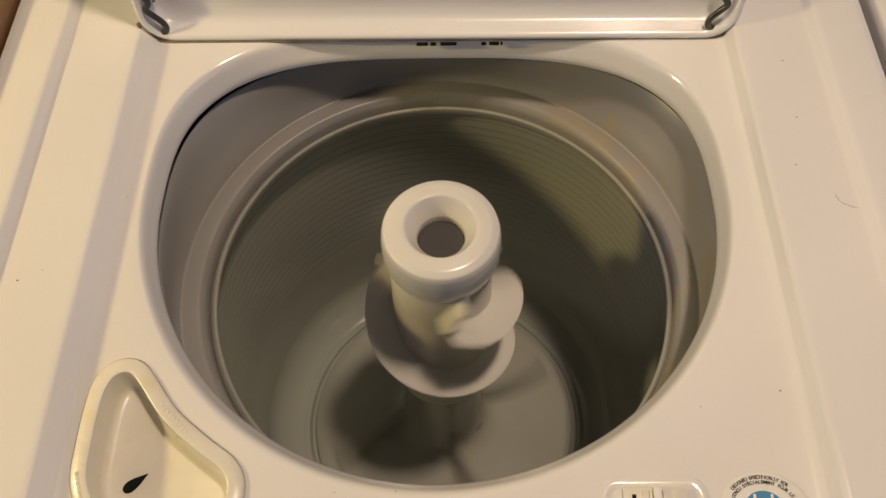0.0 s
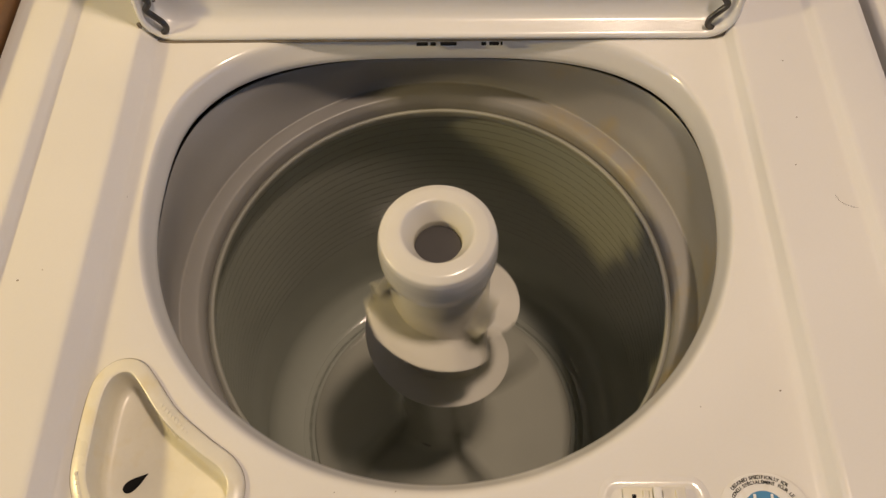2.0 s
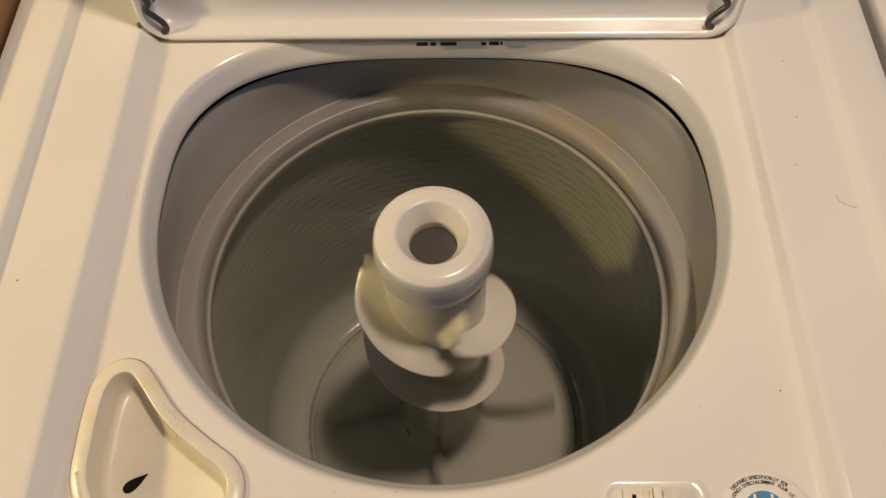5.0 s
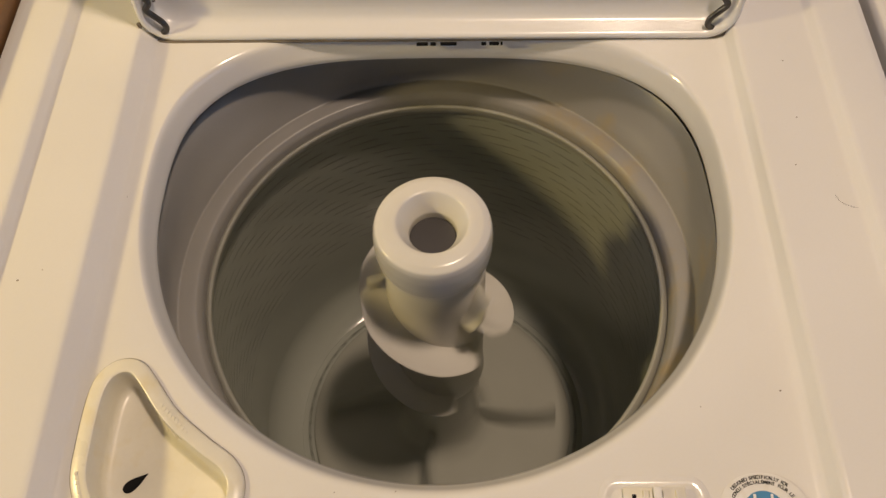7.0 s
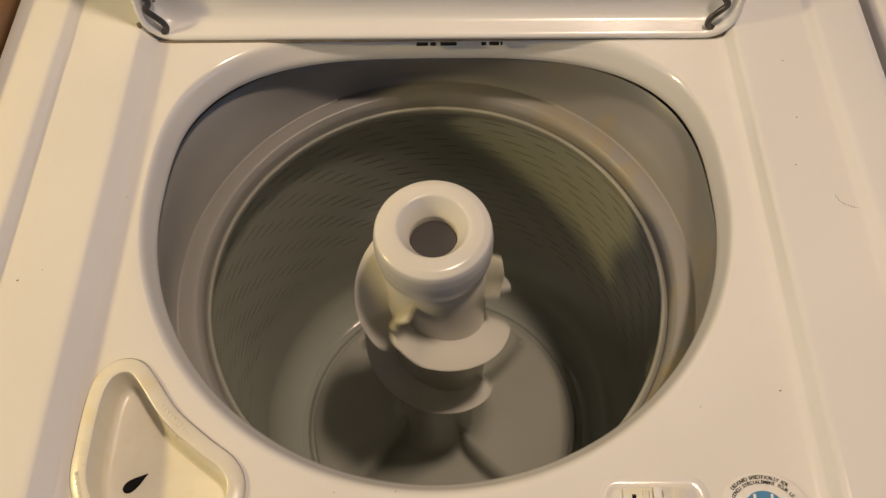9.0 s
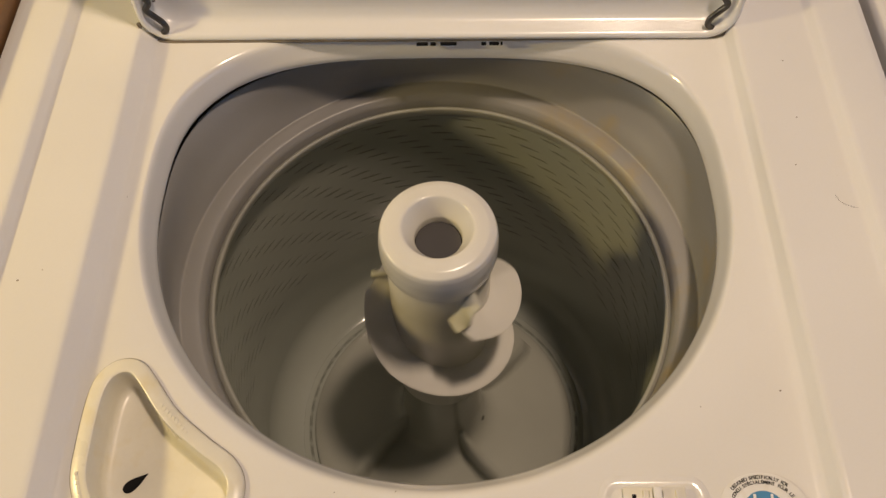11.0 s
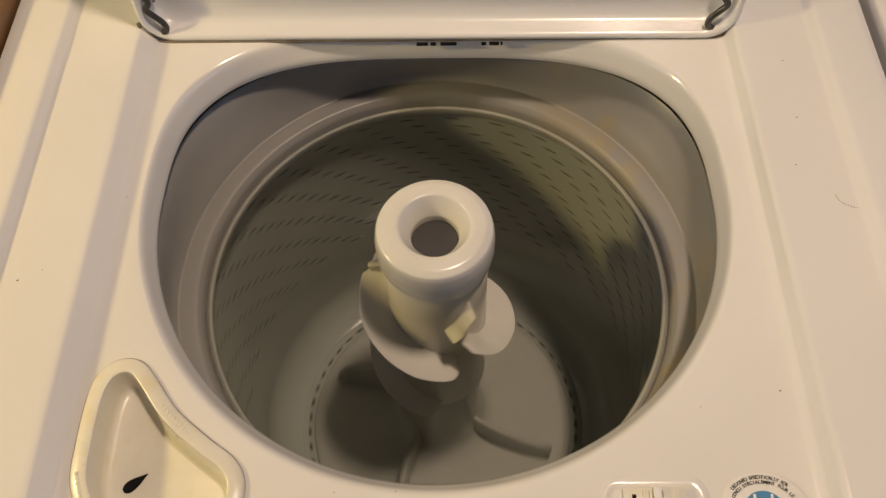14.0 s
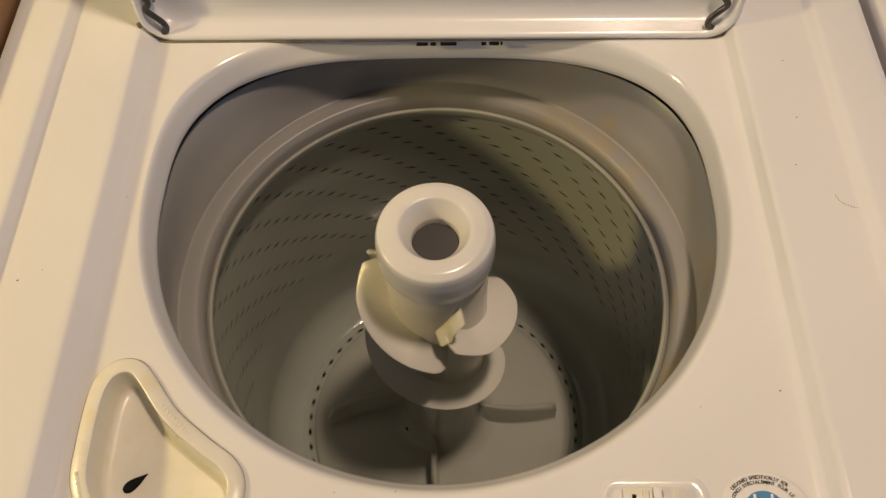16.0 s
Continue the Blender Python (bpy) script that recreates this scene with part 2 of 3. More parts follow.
def build_lid():
    """The open lid: a shallow pan, its rolled rim towards the room."""
    lid = part("lid", bmesh.new(), LID_PAINT, washer)
    lean = pose(0.0015, 0.1770, 0.0035, -3, 0, -0.3)
    hw, h, r = 0.2420, 0.405, 0.026

    def outline(inset, depth):
        out = []
        w, z0, z1, q = hw - inset, -0.003 + inset, h - inset, max(0.004, r - inset)
        for cx, cz, a0 in ((w - q, z0 + q, -90), (w - q, z1 - q, 0), (-w + q, z1 - q, 90), (-w + q, z0 + q, 180)):
            for k in range(9):
                a = radians(a0 + k * 90 / 8)
                out.append(tuple(lean @ Vector((cx + q * math.cos(a), depth, cz + q * math.sin(a)))))
        return out

    rings = [outline(i, d) for i, d in ((0.030, 0.030), (0.004, 0.029), (0.0, 0.025), (0.0, 0.002), (0.0012, -0.0012), (0.0032, -0.002), (0.0052, -0.0012), (0.0065, 0.002), (0.008, 0.012), (0.012, 0.0175), (0.020, 0.0195), (0.040, 0.0205))]
    bm = bridge(bmesh.new(), rings, True, True, True)
    bmesh.ops.recalc_face_normals(bm, faces=bm.faces)
    bm.to_mesh(lid.data)
    bm.free()
    for f in lid.data.polygons:
        f.use_smooth = True
    lid.data.set_sharp_from_angle(angle=radians(50))
    # hinge springs hooked through the lid's lower corners
    for sx in (-1, 1):
        base = Vector((0.2300 * sx, 0.184, 0.006))
        pts = [(0, 0.004, 0.050), (0.001, 0.001, 0.040), (-0.002, -0.002, 0.032), (0.0015, -0.003, 0.026), (-0.003, -0.003, 0.019), (-0.0085, -0.004, 0.013), (-0.0095, -0.004, 0.006), (-0.005, -0.004, 0.0015), (0.001, -0.003, 0.001), (0.004, 0.0, 0.005)]
        sm = []
        vv = [Vector(p) for p in pts]
        for a, b, c, d in zip([vv[0]] + vv, vv, vv[1:], vv[2:] + [vv[-1]]):
            for k in range(5):
                t = k / 5
                q = 0.5 * (2 * b + (c - a) * t + (2 * a - 5 * b + 4 * c - d) * t * t + (3 * b - a - 3 * c + d) * t ** 3)
                sm.append(base + Vector((q.x * sx, q.y, q.z)))
        part("hinge_spring", tube(bmesh.new(), sm, 0.0026), STEEL, lid, "dark bent steel hinge spring")
        coil = []
        for k in range(60):
            a = k / 60 * 2 * math.pi * 4
            coil.append(base + Vector((0.0035 * math.cos(a), 0.006 + 0.0035 * math.sin(a), 0.026 + 0.030 * k / 60)))
        part("hinge_coil", tube(bmesh.new(), coil, 0.0012, 6), STEEL, lid, "dark steel coil")
        part("hinge_plate", box(bmesh.new(), 0.2385 * sx - 0.006, 0.186, -0.001, 0.2385 * sx + 0.006, 0.204, 0.014, 0.003), GRIME_AND_GAP, lid, "grimy metal hinge plate")
    seal = [(-0.2425, 0.1815, 0.0170), (-0.2410, 0.1800, 0.0090), (-0.2370, 0.1785, 0.0030), (-0.2300, 0.1774, 0.0006)]
    seal += [(0.224 * (k / 20 - 1), 0.1772, 0.0002) for k in range(41)]
    seal += [(-x, y, z) for x, y, z in reversed(seal[:4])]
    part("lid_seam", tube(bmesh.new(), seal, 0.0017, 8), GRIME_AND_GAP, lid, "grimy seam under the lid")
    return lid


build_lid()


def build_rating_marks():
    """Stamped type marks on the lip under the lid, as plain bars."""
    y, z = 0.1745, -0.0034
    for x0, x1 in ((-0.0165, -0.0072), (-0.0050, -0.0005), (0.0032, 0.0166), (0.037, 0.041), (0.0435, 0.0515), (0.053, 0.0545)):
        part("type_mark", box(bmesh.new(), x0, y - 0.0010, z, x1, y + 0.0010, z + 0.0022), BLACK, washer, "printed black type mark", False)


build_rating_marks()


def build_tray():
    """The bleach cup in the deck, with its flange and drain slot."""
    plan = CUP_PLAN
    loop = smooth_loop(plan, 7)
    mid = Vector((-0.176, -0.172))
    rings = [[(p.x, p.y, z) for p in offset_loop(loop, d)] for d, z in ((0.0104, 0.0002), (0.0100, 0.0016), (0.0090, 0.0026), (0.0024, 0.0030), (0.0010, 0.0031), (0.0003, 0.0027), (0.0, 0.0016), (-0.0004, -0.006), (-0.0012, -0.0170), (-0.0022, -0.0200), (-0.0042, -0.0216))]
    for k, (s, z) in enumerate(((0.92, -0.0222), (0.80, -0.0227), (0.55, -0.0232), (0.3, -0.0236), (0.05, -0.0238))):
        rings.append([(mid.x + (p.x - mid.x) * s, mid.y + (p.y - mid.y) * s, z) for p in offset_loop(loop, -0.0040)])
    tray = part("bleach_cup", bridge(bmesh.new(), rings, True, False, True), TRAY, washer, "cream plastic bleach cup set in the deck")
    drop = []
    for i in range(28):
        a = 2 * math.pi * i / 28
        u = math.cos(a)
        w = 0.0052 * math.sin(a) * abs(math.sin(a / 2)) ** 1.6
        drop.append((u * 0.0088, w))
    ca, sa = math.cos(radians(40)), math.sin(radians(40))
    bm = bmesh.new()
    pts = [(-0.1905 + x * ca - y * sa, -0.1805 + x * sa + y * ca) for x, y in drop]
    bridge(bm, [[(x, y, -0.0222) for x, y in pts], [(x, y, -0.0270) for x, y in pts]], True, True, True)
    part("drain_slot", bm, BLACK, tray, "black drop-shaped drain slot", False)
    # thin brown tube drawn as the shadow in the gap round the flange
    edge = [(p.x, p.y, 0.0006) for p in offset_loop(loop, 0.0106)]
    part("flange_gap_shade", tube(bmesh.new(), edge + edge[:1], 0.00016, 6), GRIME_AND_GAP, tray, "thin dark line standing for the gap's shade round the flange")
    # worn raised lettering on the flange, as plain strokes
    for a, b, n in ((Vector((-0.1735, -0.1385)), Vector((-0.1555, -0.1555)), 9), (Vector((-0.2185, -0.1815)), Vector((-0.2120, -0.1985)), 7)):
        bm = bmesh.new()
        for k in range(n):
            q = a.lerp(b, k / (n - 1))
            box(bm, q.x - 0.0009, q.y - 0.0012, 0.0022, q.x + 0.0009, q.y + 0.0012, 0.00325)
        part("raised_lettering", bm, TRAY, tray, "worn raised lettering")


build_tray()


def build_catch():
    """The lid switch plate at the front of the deck."""
    bm = bmesh.new()
    loop = [Vector(p) for p in rounded([(0.131, -0.1865), (0.158, -0.1865), (0.163, -0.196), (0.160, -0.212), (0.103, -0.212), (0.100, -0.196), (0.106, -0.1865), (0.131, -0.1865)], 5, 0.006)[:-1]]
    bridge(bm, [[(p.x, p.y, z) for p in offset_loop(loop, d)] for d, z in ((0.003, 0.0002), (0.001, 0.0008), (-0.0015, 0.0010), (-0.0035, 0.0004), (-0.006, -0.0002))], True, False, True)
    plate = part("switch_plate", bm, ENAMEL, washer, "moulded white switch plate")
    part("switch_body", box(bmesh.new(), 0.1130, -0.206, 0.0003, 0.1505, -0.1912, 0.0034, 0.0008), TRAY, plate, "cream plastic switch body")
    part("switch_pin", box(bmesh.new(), 0.1305, -0.2005, 0.0036, 0.1355, -0.1915, 0.0062, 0.0006), PAPER, plate, "white switch pin")
    part("switch_slot", box(bmesh.new(), 0.1180, -0.1985, 0.0030, 0.1204, -0.1955, 0.0038), BLACK, plate, "dark square slot", False)
    for x0, x1, y0 in ((0.1243, 0.1262, -0.204), (0.1282, 0.1300, -0.204), (0.1362, 0.1378, -0.204), (0.1440, 0.1452, -0.204)):
        part("switch_rib", box(bmesh.new(), x0, y0, 0.0032, x1, -0.1932, 0.0048, 0.0004), TRAY, plate, "cream moulded rib")


build_catch()


def build_sticker():
    mid, rx, ry = Vector((0.1965, -0.2035)), 0.0265, 0.0215
    bm = bmesh.new()
    bridge(bm, [[(mid.x + (rx + d) * math.cos(2 * math.pi * i / 72), mid.y + (ry + d) * math.sin(2 * math.pi * i / 72), z) for i in range(72)] for d, z in ((0, 0.0006), (0, 0.0009), (-0.0004, 0.0010))], True, False, True)
    st = part("sticker", bm, PAPER, washer, "oval white sticker with black lettering and a blue print")

    def arc(text, ax, ay, size, a0, a1, z):
        me_all = bmesh.new()
        for i, ch in enumerate(text):
            if ch == " ":
                continue
            a = radians(a0 + (a1 - a0) * i / (len(text) - 1))
            x, y = mid.x + ax * math.cos(a), mid.y + ay * math.sin(a)
            turn = math.atan2(math.cos(a) * ay, -math.sin(a) * ax) + math.pi
            me = letters(ch, size)
            me.transform(Matrix.Translation((x, y, z)) @ Matrix.Rotation(turn, 4, "Z"))
            me_all.from_mesh(me)
            bpy.data.meshes.remove(me)
        return me_all

    part("lettering", arc("DESIGNED SPECIFICALLY FOR", 0.0226, 0.0186, 0.0030, 140, 48, 0.0014), BLACK, st, "black curved lettering", False)
    part("lettering", arc("CON\u00c7U SP\u00c9CIALEMENT POUR LE", 0.0198, 0.0156, 0.0029, 152, 28, 0.0014), BLACK, st, "black curved lettering", False)
    bm = bmesh.new()
    bridge(bm, [[(mid.x + 0.0125 * math.cos(2 * math.pi * i / 40), mid.y - 0.0015 + 0.0120 * math.sin(2 * math.pi * i / 40), z) for i in range(40)] for z in (0.0010, 0.0014)], True, True, True)
    print_disc = part("blue_disc", bm, BLUE, st, "blue printed disc", False)
    bm = bmesh.new()
    for x0, x1, y0, y1 in ((-0.006, -0.0042, -0.003, 0.0085), (-0.0042, -0.001, 0.001, 0.0025), (0.002, 0.0075, 0.0015, 0.0040), (0.0045, 0.0060, 0.0040, 0.0085), (0.001, 0.003, -0.004, 0.0015)):
        box(bm, mid.x + x0, mid.y + y0, 0.0013, mid.x + x1, mid.y + y1, 0.0017, 0.0002)
    part("white_print", bm, PAPER, print_disc, "white shapes on the blue disc", False)


build_sticker()


def build_dirt():
    """Specks of dirt and a fine scratch on the enamel."""
    bm = bmesh.new()
    for x, y, z, r in ((0.2708, 0.0811, 0.0142, 0.0007), (0.2608, 0.0374, 0.0142, 0.0006), (-0.2820, -0.0538, 0.0142, 0.0008), (-0.2671, -0.0456, 0.0142, 0.0005), (0.2718, 0.1375, 0.0142, 0.0006),
                       (0.1683, -0.1399, 0.0, 0.0004), (-0.1607, -0.1513, 0.0027, 0.0006), (-0.143, -0.1694, 0.0027, 0.0004), (-0.0234, -0.1925, 0.0, 0.0004), (0.2205, -0.1296, 0.0004, 0.0007)):
        made = bmesh.ops.create_icosphere(bm, subdivisions=1, radius=r)["verts"]
        bmesh.ops.transform(bm, matrix=Matrix.Translation((x, y, z)) @ Matrix.Diagonal((1.3, 0.9, 0.4, 1)), verts=made)
    tagged(part("dirt_speck", bm, GRIME_AND_GAP, washer, "specks of brown dirt on the enamel"), kind="stuff")
    part("scratch", tube(bmesh.new(), [(0.2830, 0.0110, 0.0142), (0.2846, 0.0064, 0.0142), (0.2877, 0.0030, 0.0142), (0.2928, 0.0007, 0.0142), (0.2965, -0.0001, 0.0142)], 0.00010, 5), INSERT, washer, "fine curved scratch")


build_dirt()


# ---------------------------------------------------------------- the swinging tub, basket and agitator
tub = thing("wash_tub", (0, 0, Z0), "grey plastic wash tub with a wide splash ring", "tub")


def build_tub():
    # its upper edge follows the opening, its foot is round
    n = 192
    # rounder than the opening, so that a dark gap shows at its back corners
    mouth = hole_outline(0.2140, 0.2185, 0.1600, 2.9, n)
    foot = rounded([(0.2095, -0.0765), (0.2068, -0.0842), (0.2030, -0.0834), (0.1990, -0.0832), (0.1950, -0.0834), (0.1920, -0.0840), (0.1884, -0.0890), (0.1872, -0.1040)], 6, 0.0032)
    rings = []
    for d, z, w in ((0.010, -0.050, 1.0), (0.0035, -0.0375, 1.0), (0.0015, -0.0350, 1.0), (0.0, -0.0345, 1.0), (-0.0012, -0.0365, 0.97), (0.0, -0.048, 0.68), (0.0, -0.060, 0.40), (0.0, -0.070, 0.18)):
        ring = []
        for i in range(n):
            x, y = mouth[i]
            a = math.atan2(y, x)
            q = w * (math.hypot(x, y) + d) + (1 - w) * 0.2105
            ring.append((q * math.cos(a), q * math.sin(a), z))
        rings.append(ring)
    foot_at = [math.atan2(y, x) for x, y in mouth]
    rings += [[(r * math.cos(a), r * math.sin(a), z) for a in foot_at] for r, z in foot]
    part("splash_ring", bridge(bmesh.new(), rings), RING, tub, "grey plastic splash ring with yellowish blotches at its right")
    part("tub_wall", lathe([(0.250, -0.052), (0.262, -0.075), (0.262, -0.50), (0.24, -0.53), (0.002, -0.53)], 96), TUB_DARK, tub, "outer tub wall, its shade put into a near-black colour")


build_tub()

basket = thing("wash_basket", (0, 0, Z0), "grey porcelain-coated spinning wash basket with rows of drain holes", "wash basket")


def build_basket():
    part("rim", lathe(rounded([(0.1920, -0.1100), (0.1895, -0.1010), (0.1872, -0.0965), (0.1842, -0.0942), (0.1822, -0.0955), (0.1826, -0.1020), (0.187, -0.1075), (0.193, -0.1125), (0.195, -0.1190)], 4, 0.004), 144), RIM_ENAMEL, basket, "rolled grey rim")
    # perforated wall: a lattice of cells, each with a slanted slot through it
    n_round, rows, top, bottom = 28, 18, -0.119, -0.3120
    bm = bmesh.new()
    h, w, th = (top - bottom) / rows, 2 * math.pi / n_round, 0.002

    def at(a, z, out=0.0):
        r = 0.195 + out
        return (r * math.cos(a), r * math.sin(a), z)

    shift = radians(-3.3)
    grid = [[bm.verts.new(at(i * w + j * shift, top - j * h)) for i in range(n_round)] for j in range(rows + 1)]
    mids = [[bm.verts.new(at((i + 0.5) * w + j * shift, top - j * h)) for i in range(n_round)] for j in range(rows + 1)]
    sides = [[bm.verts.new(at(i * w + (j + 0.5) * shift, top - (j + 0.5) * h)) for i in range(n_round)] for j in range(rows)]
    for j in range(rows):
        for i in range(n_round):
            k = (i + 1) % n_round
            ca, cz = (i + 0.5) * w + (j + 0.5) * shift, top - (j + 0.5) * h
            ring = []
            for q in range(8):
                t = math.pi / 4 * q
                u, v = 0.0043 * math.cos(t), 0.00125 * math.sin(t)
                tilt = radians(12)
                ring.append((ca + (u * math.cos(tilt) - v * math.sin(tilt)) / 0.195, cz + u * math.sin(tilt) + v * math.cos(tilt)))
            iv = [bm.verts.new(at(*p)) for p in ring]
            ov = [bm.verts.new(at(*p, th)) for p in ring]
            outer = [sides[j][k], grid[j][k], mids[j][i], grid[j][i], sides[j][i], grid[j + 1][i], mids[j + 1][i], grid[j + 1][k]]
            for q in range(8):
                p = (q + 1) % 8
                bm.faces.new((outer[q], outer[p], iv[p], iv[q]))
                # slot sides take the near-black, so the shade in them is painted
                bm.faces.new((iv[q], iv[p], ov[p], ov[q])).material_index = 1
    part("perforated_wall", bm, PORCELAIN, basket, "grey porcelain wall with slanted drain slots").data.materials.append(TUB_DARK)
    pr = [(0.195, -0.3120), (0.195, -0.36)] + [(0.151 + 0.044 * math.cos(radians(a)), -0.394 - 0.044 * math.sin(radians(a))) for a in range(0, 76, 5)]
    part("basket_floor", lathe(pr, 128), PORCELAIN, basket, "curved grey basket floor")
    # ring of square drain holes just outside the agitator's skirt
    n = 54
    bm = bmesh.new()
    r0, r1, r2, r3, z = 0.16235, 0.1563, 0.1529, 0.143, -0.4366
    turn = [2 * math.pi * (i // 2 + 0.66 * (i % 2)) / n for i in range(2 * n)]
    circ = [[bm.verts.new((r * math.cos(a), r * math.sin(a), z)) for a in turn] for r in (r0, r1, r2, r3)]
    for i in range(2 * n):
        k = (i + 1) % (2 * n)
        bm.faces.new((circ[0][i], circ[0][k], circ[1][k], circ[1][i]))
        bm.faces.new((circ[2][i], circ[2][k], circ[3][k], circ[3][i]))
        if i % 2 == 0:
            bm.faces.new((circ[1][i], circ[1][k], circ[2][k], circ[2][i]))
        else:
            lo = [bm.verts.new((v.co.x, v.co.y, z - 0.002)) for v in (circ[1][i], circ[1][k], circ[2][k], circ[2][i])]
            hi = (circ[1][i], circ[1][k], circ[2][k], circ[2][i])
            for q in range(4):
                bm.faces.new((hi[q], hi[(q + 1) % 4], lo[(q + 1) % 4], lo[q]))
    part("drain_ring", bm, PORCELAIN, basket, "ring of square drain holes", False)
    part("base_pan", lathe([(0.192, -0.46), (0.10, -0.47), (0.002, -0.47)], 64), TUB_DARK, basket, "pan under the drain holes, its shade put into the colour")


build_basket()

agitator = thing("agitator", (0, 0, Z0), "white plastic agitator with spiral fins and a hollow cap", "agitator")
START_A, START_B, START_C = -85.0, 32.0, 156.0      # where each fin begins, in degrees round the post


def build_fin(start, run, label):
    """A spiral fin; run: (degrees on from its start, height, outer radius)."""
    rings = []
    n = 40
    total = run[-1][0]
    for i in range(n + 1):
        t = total * i / n
        for (a0, z0, r0), (a1, z1, r1) in zip(run, run[1:]):
            if a0 <= t <= a1:
                f = (t - a0) / (a1 - a0)
                z, r = z0 + (z1 - z0) * f, r0 + (r1 - r0) * f
        end = min(math.sqrt(max(0.0, 1 - (1 - min(1.0, (total - t) / 15.0)) ** 2)), 0.55 + t / 12)
        r = 0.040 + (r - 0.040) * max(0.12, end)
        a = radians(start + t)
        c, s = math.cos(a), math.sin(a)
        prof = [(0.037, z + 0.003), (0.042, z + 0.0012), (0.048, z), (r - 0.0015, z - 0.0005), (r, z - 0.0018), (r - 0.0012, z - 0.0034), (0.046, z - 0.005), (0.037, z - 0.008)]
        rings.append([(min(q, r) * c if q > 0.042 else q * c, min(q, r) * s if q > 0.042 else q * s, zz) for q, zz in prof])
    return part("spiral_fin", bridge(bmesh.new(), rings, True, True, True), PLASTIC, agitator, label)


def build_tab(start, fin, z_top):
    """A soft plate at the head of a fin: its top edge stands out from the post, its face folds back down to the fin."""
    def at(r, a, z):
        return Vector((r * math.cos(radians(start + a)), r * math.sin(radians(start + a)), z_top + z))
    rows = []
    for i in range(11):
        t = i / 10
        sway = 0.0028 * math.sin(t * 2 * math.pi)
        inner, outer = at(0.0385, 19, 0.0).lerp(at(0.0410, -9, -0.037), t), at(0.0555, 15, -0.007).lerp(at(0.0545, -3, -0.040), t)
        out = (outer - inner).normalized()
        outer += out * (0.0030 * math.sin(t * math.pi) - 0.0015)
        side = out.cross(Vector((0, 0, 1))).normalized()
        thick = 0.0013 if 0 < i < 10 else 0.0007
        ring = []
        for f, h in ((0, 1), (0.5, 1.15), (0.95, 0.9), (1, 0), (0.95, -0.9), (0.5, -1.15), (0, -1)):
            ring.append(tuple(inner.lerp(outer, f) + side * (h * thick + sway * f)))
        rows.append(ring)
    part("curled_tab", bridge(bmesh.new(), rows, True, True, True), TAB_PLASTIC, fin, "yellowed soft plastic tab")


def build_agitator():
    cap = rounded([(0.0176, -0.042), (0.0179, -0.0225), (0.0252, -0.0095), (0.0268, -0.0072), (0.0300, -0.0068), (0.0375, -0.0078), (0.0428, -0.0104), (0.0441, -0.0150), (0.0449, -0.0235), (0.0448, -0.0350), (0.0438, -0.0430), (0.0412, -0.0462)], 6, 0.0014)
    part("cap", lathe(cap, 96), PLASTIC, agitator, "smooth white ring-shaped cap")
    part("cap_insert", lathe([(0.0176, -0.0290), (0.0170, -0.0280), (0.00002, -0.0280)], 48), INSERT, agitator, "dark grey round insert in the cap")
    part("upper_post", lathe([(0.0412, -0.0460), (0.0406, -0.0480), (0.0405, -0.0560), (0.0409, -0.0566), (0.0410, -0.0900), (0.0418, -0.14), (0.0425, -0.235), (0.0440, -0.262), (0.0400, -0.266)], 96), PLASTIC, agitator)
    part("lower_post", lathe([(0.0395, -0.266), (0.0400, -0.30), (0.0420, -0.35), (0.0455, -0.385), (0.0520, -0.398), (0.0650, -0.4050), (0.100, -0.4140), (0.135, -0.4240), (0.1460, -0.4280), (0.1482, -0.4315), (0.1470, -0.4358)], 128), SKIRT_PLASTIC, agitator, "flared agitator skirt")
    fin_a = build_fin(START_A, [(0, -0.078, 0.061), (30, -0.094, 0.067), (90, -0.112, 0.068), (121, -0.131, 0.064)], "")
    fin_b = build_fin(START_B, [(0, -0.090, 0.061), (30, -0.112, 0.067), (90, -0.137, 0.068), (128, -0.154, 0.064)], "")
    fin_c = build_fin(START_C, [(0, -0.099, 0.061), (30, -0.138, 0.067), (60, -0.158, 0.068), (114, -0.176, 0.0675), (204, -0.196, 0.0670), (230, -0.206, 0.0665), (320, -0.246, 0.063), (345, -0.254, 0.060)], "")
    for start, fin, z in ((START_A, fin_a, -0.042), (START_B, fin_b, -0.060), (START_C, fin_c, -0.064)):
        build_tab(start, fin, z)
    # four swept vanes on the skirt
    for k in range(4):
        rings = []
        for i in range(15):
            t = i / 14
            r = 0.041 + t * 0.088
            a = radians(26.0 + 90 * k - 13 * (1 - t))
            zt = -0.356 - 0.033 * t - 0.014 * (max(0, t - 0.86) / 0.14) ** 2
            zb = -0.400 - 0.026 * t
            hw = 0.0026 + 0.0014 * t
            c, s = math.cos(a), math.sin(a)
            rings.append([(r * c - u * s, r * s + u * c, z) for u, z in ((-hw * 1.5, zb - 0.004), (-hw, zt - 0.002), (-hw * 0.5, zt), (hw * 0.5, zt), (hw, zt - 0.002), (hw * 1.5, zb - 0.004))])
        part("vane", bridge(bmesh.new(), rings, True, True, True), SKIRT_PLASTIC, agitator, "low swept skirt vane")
    # small dark drain dots on the post
    for a, z, r in ((-32.0, -0.386, 0.0462), (195.0, -0.130, 0.0398)):
        bm = bmesh.new()
        bmesh.ops.create_uvsphere(bm, u_segments=10, v_segments=6, radius=0.0019)
        dot = part("drain_dot", bm, BLACK, agitator, "small dark drain hole")
        dot.location = (r * math.cos(radians(a)), r * math.sin(radians(a)), z)


build_agitator()


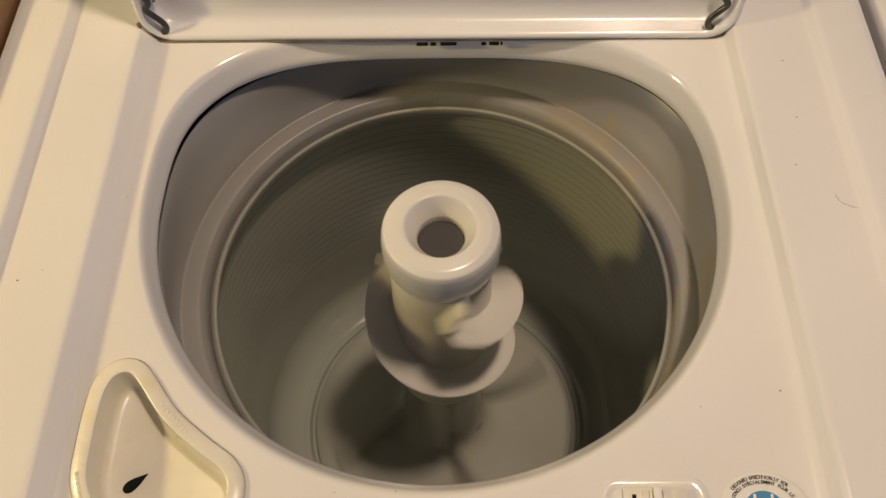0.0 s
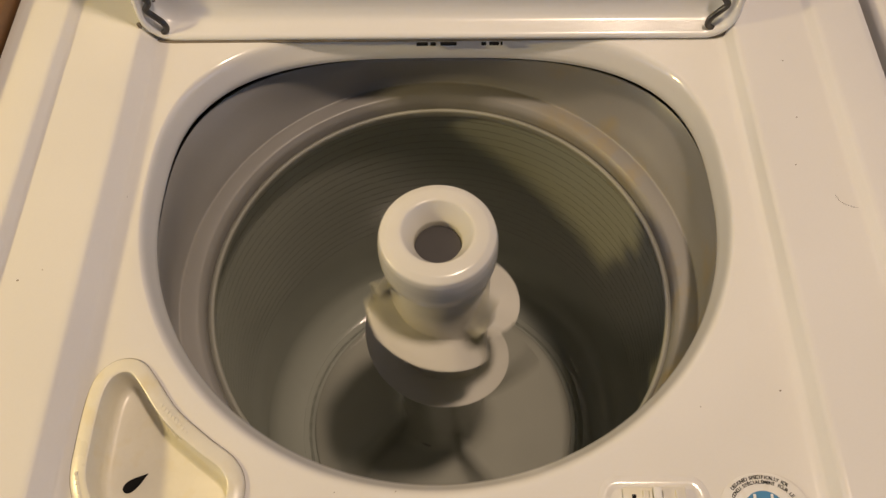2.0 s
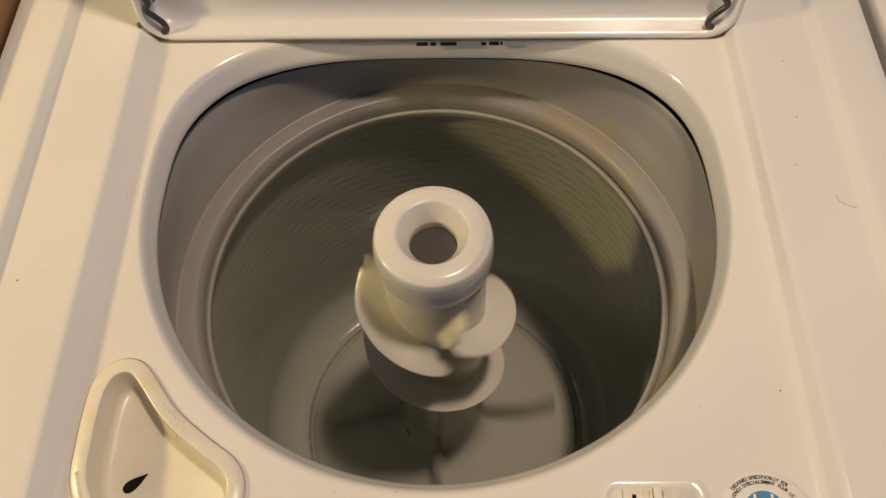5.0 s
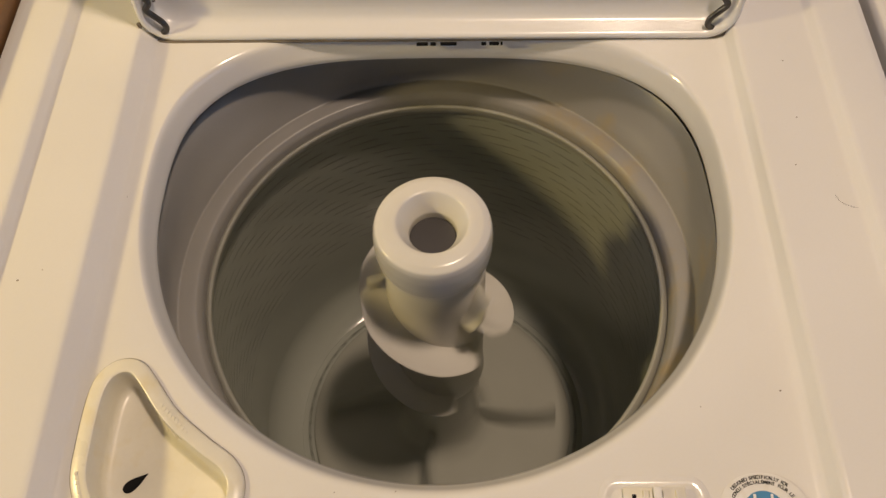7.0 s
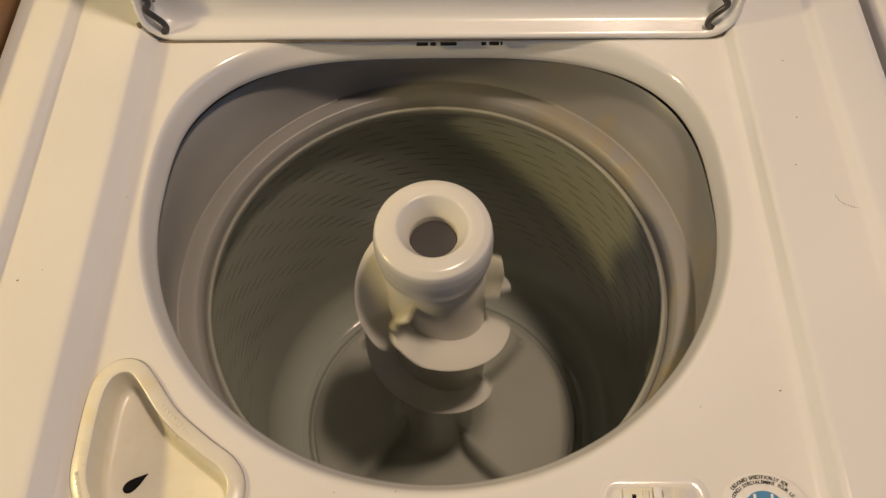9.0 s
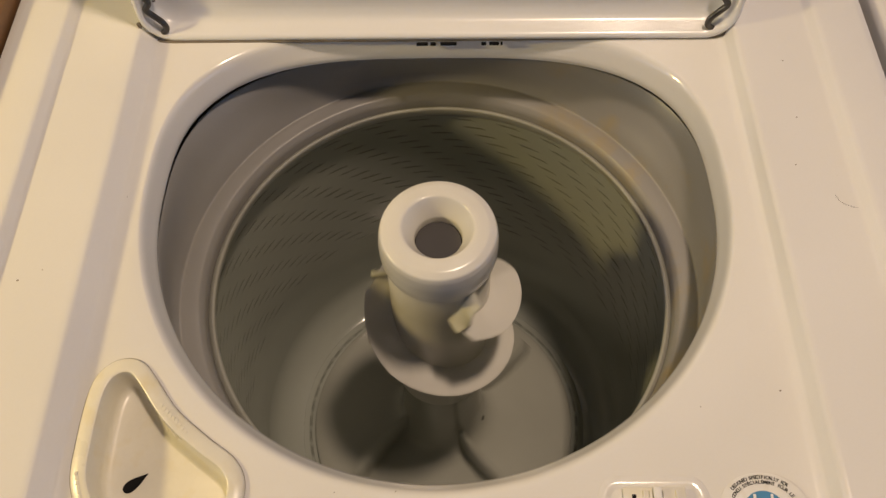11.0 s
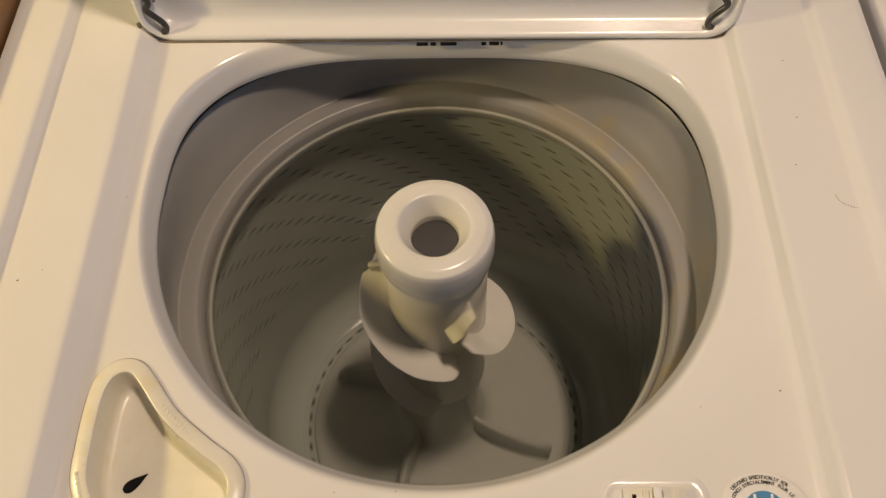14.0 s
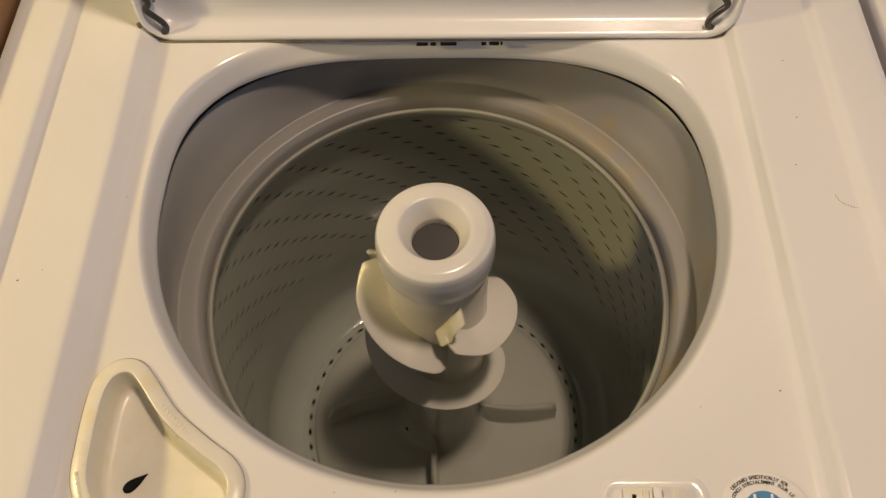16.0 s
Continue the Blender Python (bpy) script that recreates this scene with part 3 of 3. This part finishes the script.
# ---------------------------------------------------------------- neighbours
def build_cupboard():
    ob = thing("wooden_cupboard", (-0.615, 0.0, 0), "brown wooden cupboard standing beside the washing machine", "cupboard")
    part("side_panel", box(bmesh.new(), 0.245, -0.30, 0.06, 0.265, 0.60, Z0 + 0.012, 0.002), WOOD, ob)
    part("cupboard_top", box(bmesh.new(), -0.27, -0.31, Z0 + 0.0125, 0.268, 0.60, Z0 + 0.034, 0.003), WOOD, ob)
    part("side_panel", box(bmesh.new(), -0.265, -0.30, 0.06, -0.245, 0.60, Z0 + 0.012, 0.002), WOOD, ob)
    part("cupboard_front", box(bmesh.new(), -0.2445, -0.30, 0.06, 0.2445, -0.28, Z0 + 0.012, 0.002), WOOD, ob)
    part("plinth", box(bmesh.new(), -0.25, -0.26, 0.0, 0.25, 0.59, 0.0595), WOOD, ob)


build_cupboard()


def build_dryer():
    ob = thing("tumble_dryer", (0.705, 0.0, 0), "white enamelled tumble dryer beside the washing machine", "dryer")
    part("dryer_body", box(bmesh.new(), -0.345, -0.33, 0.02, 0.345, 0.31, Z0 - 0.02, 0.006), ENAMEL, ob)
    part("dryer_top", box(bmesh.new(), -0.347, -0.335, Z0 - 0.0195, 0.347, 0.312, Z0 + 0.016, 0.008), ENAMEL, ob)
    part("plinth", box(bmesh.new(), -0.32, -0.31, 0.0, 0.32, 0.29, 0.0195), TUB_DARK, ob)


build_dryer()


# ---------------------------------------------------------------- what moves
SPEED_T = (0, 0.8, 2, 3, 4.2, 6.3, 7.7, 9.2, 11.3, 12.5, 14, 16)
SPEED = (609.7, 588.1, 547.4, 511.8, 458.2, 402.5, 346.8, 295.0, 234.2, 203.2, 153.6, 93.4)
SWAY_T = (0, 1.2, 3.3, 5.3, 6.8, 8.3, 9.6, 11.5, 12.5, 14.5, 16)
SWAY = (9.7, 9.7, 11.7, 14.5, 14.0, 7.4, 5.0, 4.2, 4.2, 4.3, 4.3)
SWAY_LAG = (9, 9, 12, -8, -29, -44, -30, -12, -12, 2, 2)


def turned(t):
    """Degrees turned by the spin after t seconds."""
    ts = (np.arange(400) + 0.5) / 400 * t
    return float(np.interp(ts, SPEED_T, SPEED).mean() * t)


def motions():
    spin, swing = [], []
    for k in range(0, 481, 2):
        t = k / 30
        a = turned(t)
        d = 0.00037 * float(np.interp(t, SWAY_T, SWAY))
        b = radians(a - float(np.interp(t, SWAY_T, SWAY_LAG)))
        dx, dy = d * math.cos(b), -d * math.sin(b)
        lean = pose(0, 0, Z0 - 0.62) @ pose(0, 0, 0, math.degrees(-dy / 0.6), math.degrees(dx / 0.6), 0) @ pose(0, 0, 0.62)
        half = pose(0, 0, Z0 - 0.62) @ pose(0, 0, 0, math.degrees(-0.6 * dy / 0.6), math.degrees(0.6 * dx / 0.6), 0) @ pose(0, 0, 0.62)
        spin.append((t, lean @ pose(0, 0, 0, 0, 0, -a)))
        swing.append((t, half))
    walk(tub, swing)
    walk(basket, spin)
    walk(agitator, spin)


motions()
